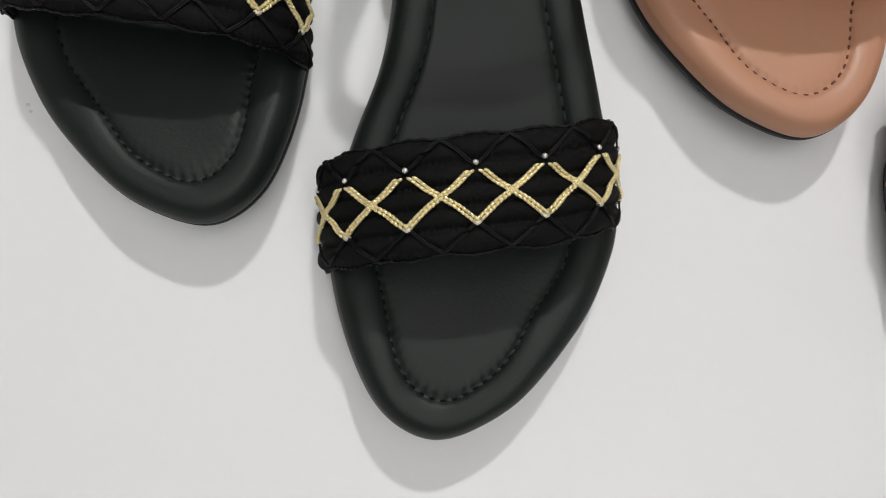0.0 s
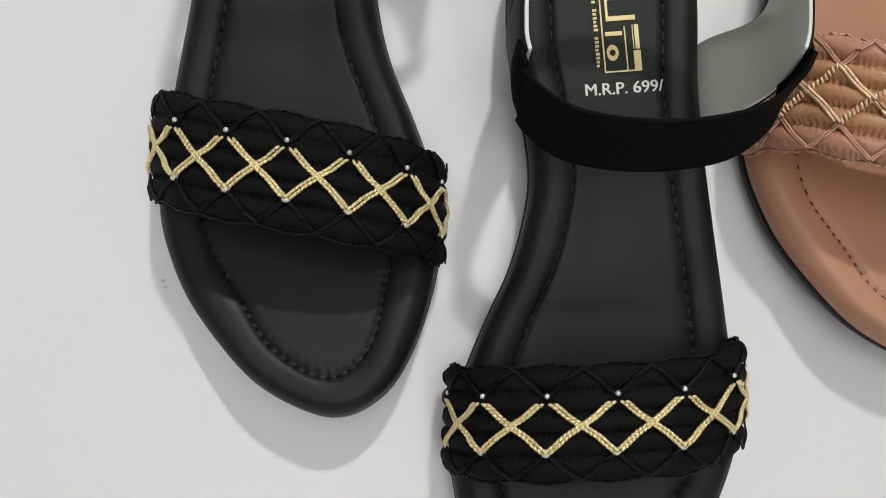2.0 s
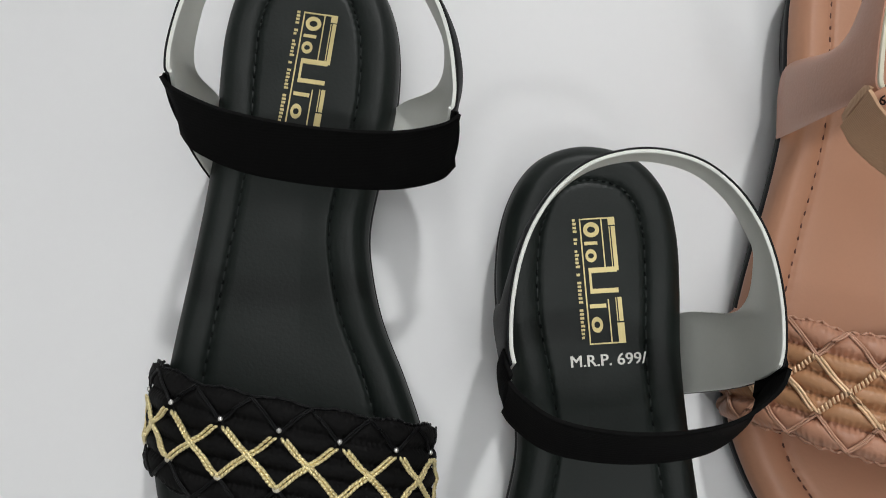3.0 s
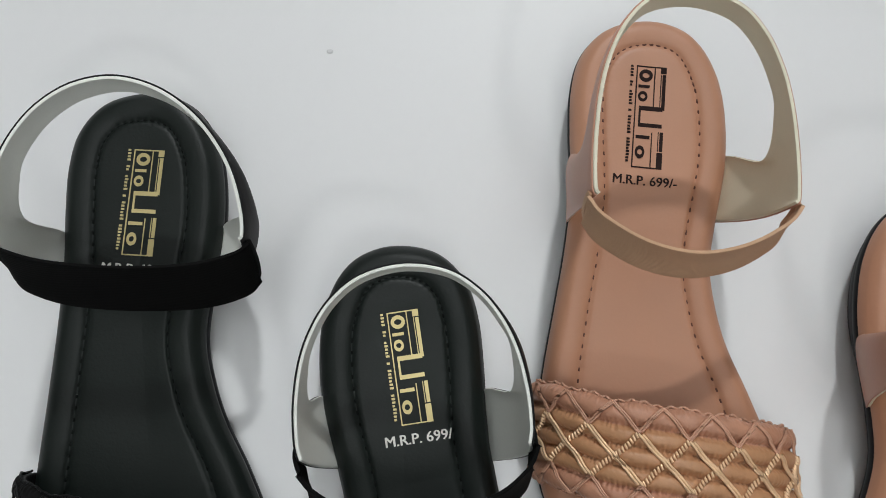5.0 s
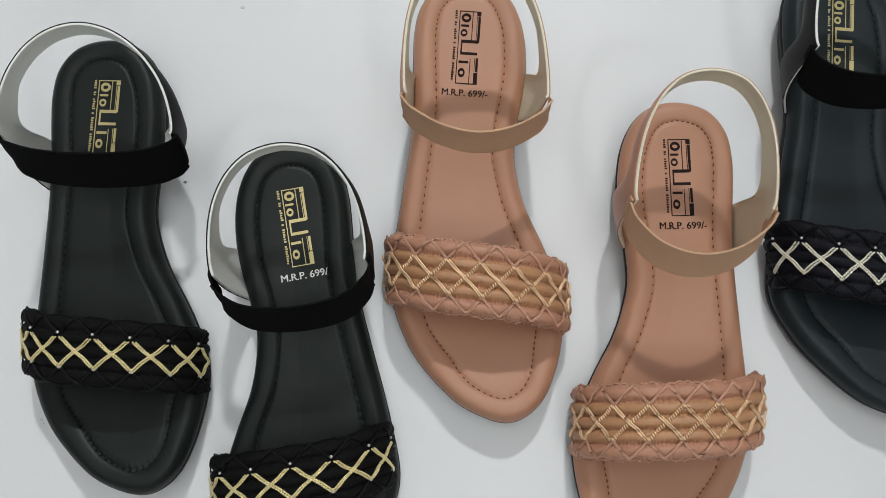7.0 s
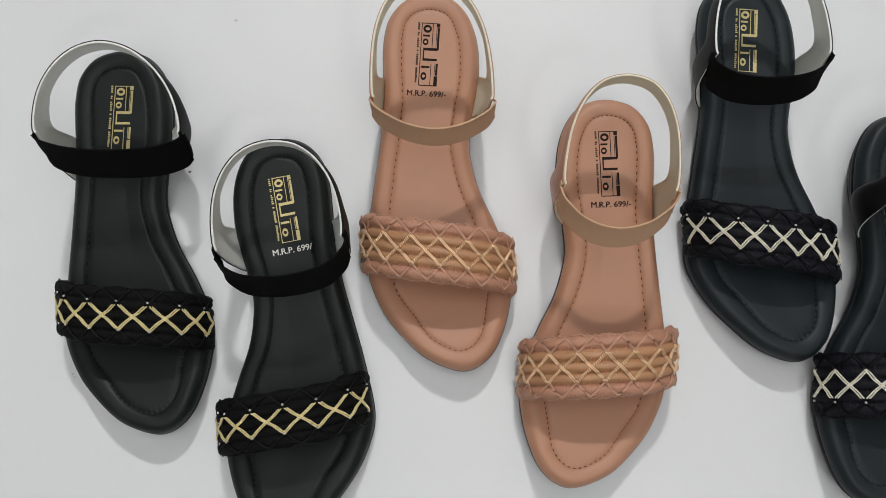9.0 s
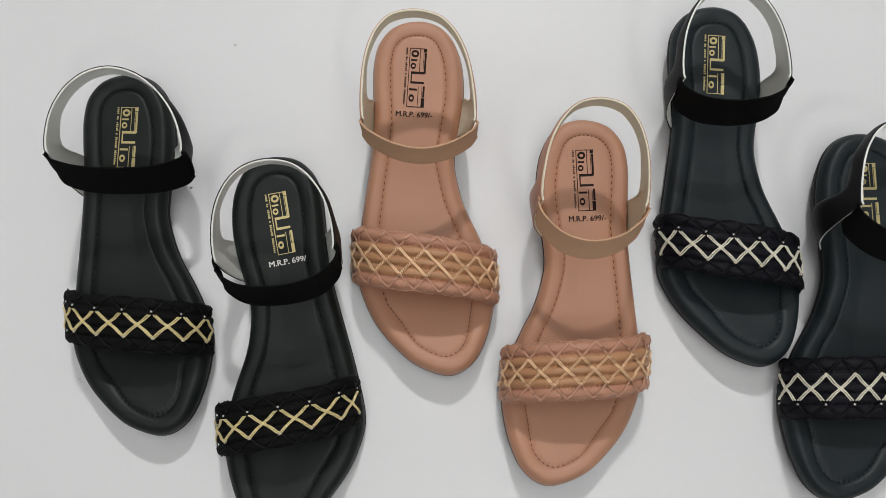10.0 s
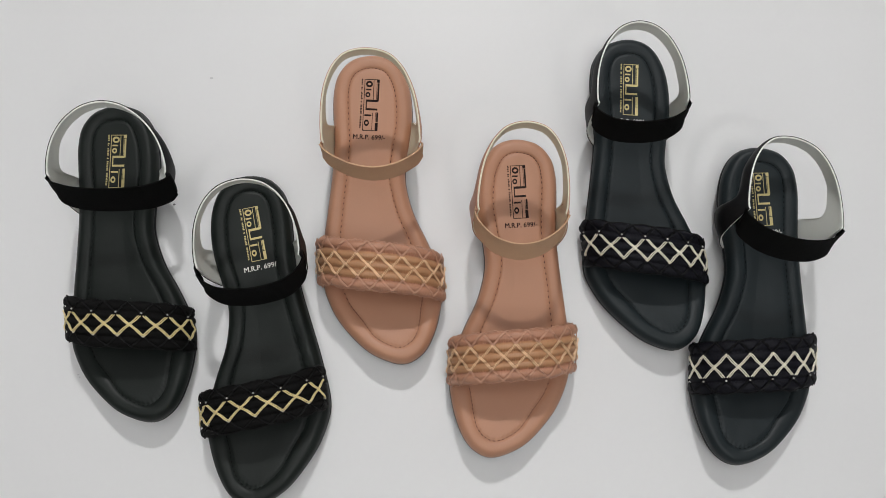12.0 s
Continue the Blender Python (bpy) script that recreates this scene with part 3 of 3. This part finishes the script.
            marks.append([[(p[0], p[1]), (q[0], q[1]), (q[2], q[3]), (p[2], p[3])] for p, q in zip(ring, ring[1:])])
    for shape in marks:
        quads("printed_block", shape, mats["ink"])
    rnd = random.Random(3)
    bars, y = [], -H
    for group in (4, 2, 5, 1, 6, 8):
        for i in range(group):
            h = rnd.uniform(0.0009, 0.0014)
            bars.append((-Wd - 0.0023, y, -Wd - 0.0023 + h, y + 0.00078))
            y += 0.00125
        y += 0.0014
    tagged(quads("printed_line", bars, mats["ink"]), "line of tiny printed bars", kind="stuff")
    # the price
    cu = bpy.data.curves.new("price", "FONT")
    cu.body, cu.size, cu.extrude, cu.resolution_u = words, 0.0052, 0.00018, 3
    tmp = bpy.data.objects.new("price", cu)
    scene.collection.objects.link(tmp)
    me = bpy.data.meshes.new_from_object(tmp.evaluated_get(bpy.context.evaluated_depsgraph_get()))
    bpy.data.objects.remove(tmp)
    w = max(v.co.x for v in me.vertices)
    for v in me.vertices:
        x, y, h = v.co.x * 0.0245 / w - 0.0140, 0.0273 - v.co.y, v.co.z
        p = place(x + 0.0012, y)
        v.co = (p[0], p[1], p[2] + h * 0.5)
    twin = me.copy()
    for v in twin.vertices:
        v.co += Vector((0.00022, 0.00006, -0.00006))
    both = bmesh.new()
    both.from_mesh(me)
    both.from_mesh(twin)
    both.to_mesh(me)
    both.free()
    bpy.data.meshes.remove(twin)
    me.materials.append(mats["price"])
    ob = new("price_print", me)
    ob.parent = parent
    tagged(ob, "printed price, " + words)


def sandal(n, mats, m, x, y, rz, label, group, loop, strap, form, held, out=(0.05, 0.05), tip=0.010, slim=0.0125, words="M.R.P. 699/-", nude=False, turned=False):
    """One sandal, its heel at (x, y), its toe towards -y before the turn; m is 1 where the big toe lies to +x, -1 for its mirror.

    strap: the front strap's place aside and along, skew, pitch of the crosses, place of one cross, rise and width;
    held: place and turn of the print; turned: the front strap sewn on the other way round."""
    root = tagged(new("sandal"), label, "sandal", group)
    deep = 0.0020 if nude else 0.0028
    sole_mesh(m, root, form)
    bed = insole_mesh(m, mats["insole"], root, deep, form)
    stitch_mesh(m, mats["stitch"], bed, 0.00096 if nude else 0.00092, deep, form)
    plump = 0.0041 if nude else 0.0025
    aside, along, skew, pitch, crest, rise, broad = strap
    st = Strap(m, rise, crest, skew, pitch, broad, plump, along, aside)
    band = strap_mesh(st, mats["strap"], root, n, plump, mats["glow"] if nude else None)
    strap_lining(st, mats["strap"] if nude else mats["cord"], root)
    edge_cord(st, 0, mats["cord"], band, 0.00035 if nude else 0.00015)
    edge_cord(st, 1, mats["cord"], band, 0.00035 if nude else 0.00015)
    trimmings(st, mats, band, nude, n, turned)
    ankle_straps(m, mats, root, loop, 0.0165 if nude else 0.021, tip, out, slim)
    print_label(m, mats, bed, words, held)
    root.matrix_world = pose(x, y, 0, 0, 0, rz)
    return root


sandal(1, OLIVE, 1, -0.0836, 0.2539, 2.4, "black leather sandal with gold crossed chains on its quilted strap", "black pair",
       loop=(0.0084, 0.0648, 0.0399, 0.0477, 0.0102, 1.95, 2.20, 3.4, 0.0709, -0.120, -0.230), strap=(-0.0008, 0.0019, 0.0022, 0.0168, 0.0093, 0.0377, 0.0318),
       form=(0.0, 0.0, 0.0012), held=(0.0016, 0.0031, -0.4), out=(0.04, 0.15), tip=0.012, slim=0.0110)
sandal(2, OLIVE, -1, 0.0132, 0.1909, 1.8, "black leather sandal, gold crossed strap, white-lined heel loop", "black pair", words="M.R.P. 699/",
       loop=(0.0061, 0.0650, 0.0370, 0.0502, 0.0237, 2.19, 2.41, -1.5, 0.0716, 0.036, -0.110), strap=(-0.0005, 0.0027, -0.0018, 0.0184, 0.0094, 0.0405, 0.0305),
       form=(0.0006, 0.0011, 0.0022), held=(0.0030, 0.0033, -0.5), out=(0.04, 0.10), slim=0.0092)
sandal(3, NUDE, 1, 0.1135, 0.2806, -0.9, "nude pink leather sandal with quilted rose-gold threaded strap", "nude pair", nude=True,
       loop=(-0.0001, 0.0826, 0.0349, 0.0629, 0.0179, 2.47, 1.73, 0.2, 0.0763, -0.176, -0.152), strap=(-0.0012, 0.0023, 0.0016, 0.01533, 0.0086, 0.0416, 0.0344),
       form=(0.0, -0.0015, 0.0), held=(-0.0005, -0.0005, 0.5), tip=0.006, slim=0.0095)
sandal(4, NUDE, -1, 0.2217, 0.2052, -7.2, "nude pink leather sandal, cream-lined heel loop, tan elastic", "nude pair", nude=True,
       loop=(-0.0011, 0.0620, 0.0317, 0.0574, 0.0263, 2.34, 1.91, 1.2, 0.0785, 0.123, -0.083), strap=(0.0014, -0.0013, 0.0, 0.0151, -0.0061, 0.0433, 0.0341),
       form=(0.0, -0.0012, 0.0), held=(0.0008, 0.0003, -0.6), out=(0.09, 0.05), tip=0.009)
sandal(5, NAVY, 1, 0.3137, 0.2779, -0.5, "blue-black leather sandal with silvery gold crossed strap", "blue-black pair",
       loop=(-0.0068, 0.0621, 0.0334, 0.0563, 0.0170, 2.10, 2.23, 2.8, 0.0740, 0.023, -0.012), strap=(-0.0025, 0.0020, 0.0031, 0.0158, 0.0020, 0.0358, 0.0339),
       form=(0.0018, 0.0015, 0.0032), held=(-0.0005, -0.0011, -0.6), out=(0.115, 0.05))
sandal(6, NAVY, -1, 0.4071, 0.1851, -9.1, "blue-black leather sandal, its heel loop leaning to one side", "blue-black pair", turned=True,
       loop=(0.0063, 0.0619, 0.0373, 0.0603, 0.0166, 2.38, 1.99, 4.7, 0.0733, -0.215, 0.205), strap=(0.0004, 0.0002, 0.0002, 0.01555, -0.0112, 0.0345, 0.0362),
       form=(0.0, 0.0, 0.0012), held=(0.0010, -0.0003, 0.1), out=(0.16, 0.04), tip=0.012)

# ---- small things ----
SPECKS = ((-0.0146, 0.2797, 0.0010, M_SPECK), (-0.0470, 0.1790, 0.0008, M_GRIT), (-0.1220, 0.0540, 0.0006, M_SPECK), (-0.1210, 0.0520, 0.0005, M_SPECK))
for sx, sy, size, paint in SPECKS:
    tagged(part("dirt_speck", blob((sx, sy, 0.0002), (0, 0, 1), size, 0.2, 1.4), paint), "tiny grey speck of dirt on the white surface", "dirt speck", "specks")


def downlight(name, x, y, size, label, square=False):
    root = tagged(new(name), label, "ceiling light")
    bm = bmesh.new()
    bmesh.ops.create_cone(bm, cap_ends=True, segments=4 if square else 32, radius1=size * 0.5 * (1.414 if square else 1), radius2=size * 0.5 * (1.414 if square else 1), depth=0.012)
    for v in bm.verts:
        v.co = pose(x, y, CEILING - 0.008, 0, 0, 45 if square else 0) @ v.co
    part("diffuser", bm, M_GLOW, root, smooth=False)
    bm = bmesh.new()
    k = 4 if square else 32
    r0, r1 = size * 0.5 * (1.414 if square else 1) + 0.001, size * 0.5 * (1.414 if square else 1) + 0.018
    rings = []
    for r, z in ((r0, 0), (r0, -0.02), (r1, -0.02), (r1, 0)):
        rings.append([bm.verts.new(pose(x, y, CEILING, 0, 0, 45 if square else 0) @ Vector((r * math.cos(6.28319 * i / k), r * math.sin(6.28319 * i / k), z))) for i in range(k)])
    for a, b in zip(rings, rings[1:]):
        for i in range(k):
            bm.faces.new((a[i], a[(i + 1) % k], b[(i + 1) % k], b[i]))
    part("trim_ring", bm, M_TRIM, root, smooth=False)


downlight("ceiling_downlight", *KEY, 0.20, "round white ceiling downlight, switched on")
downlight("ceiling_downlight", *BACK, 0.20, "round white ceiling downlight, switched on")
# glowing body for the added fill lamp, out of view
downlight("fill_panel", *SOFT, 1.8, "large square white ceiling light panel, switched on", True)
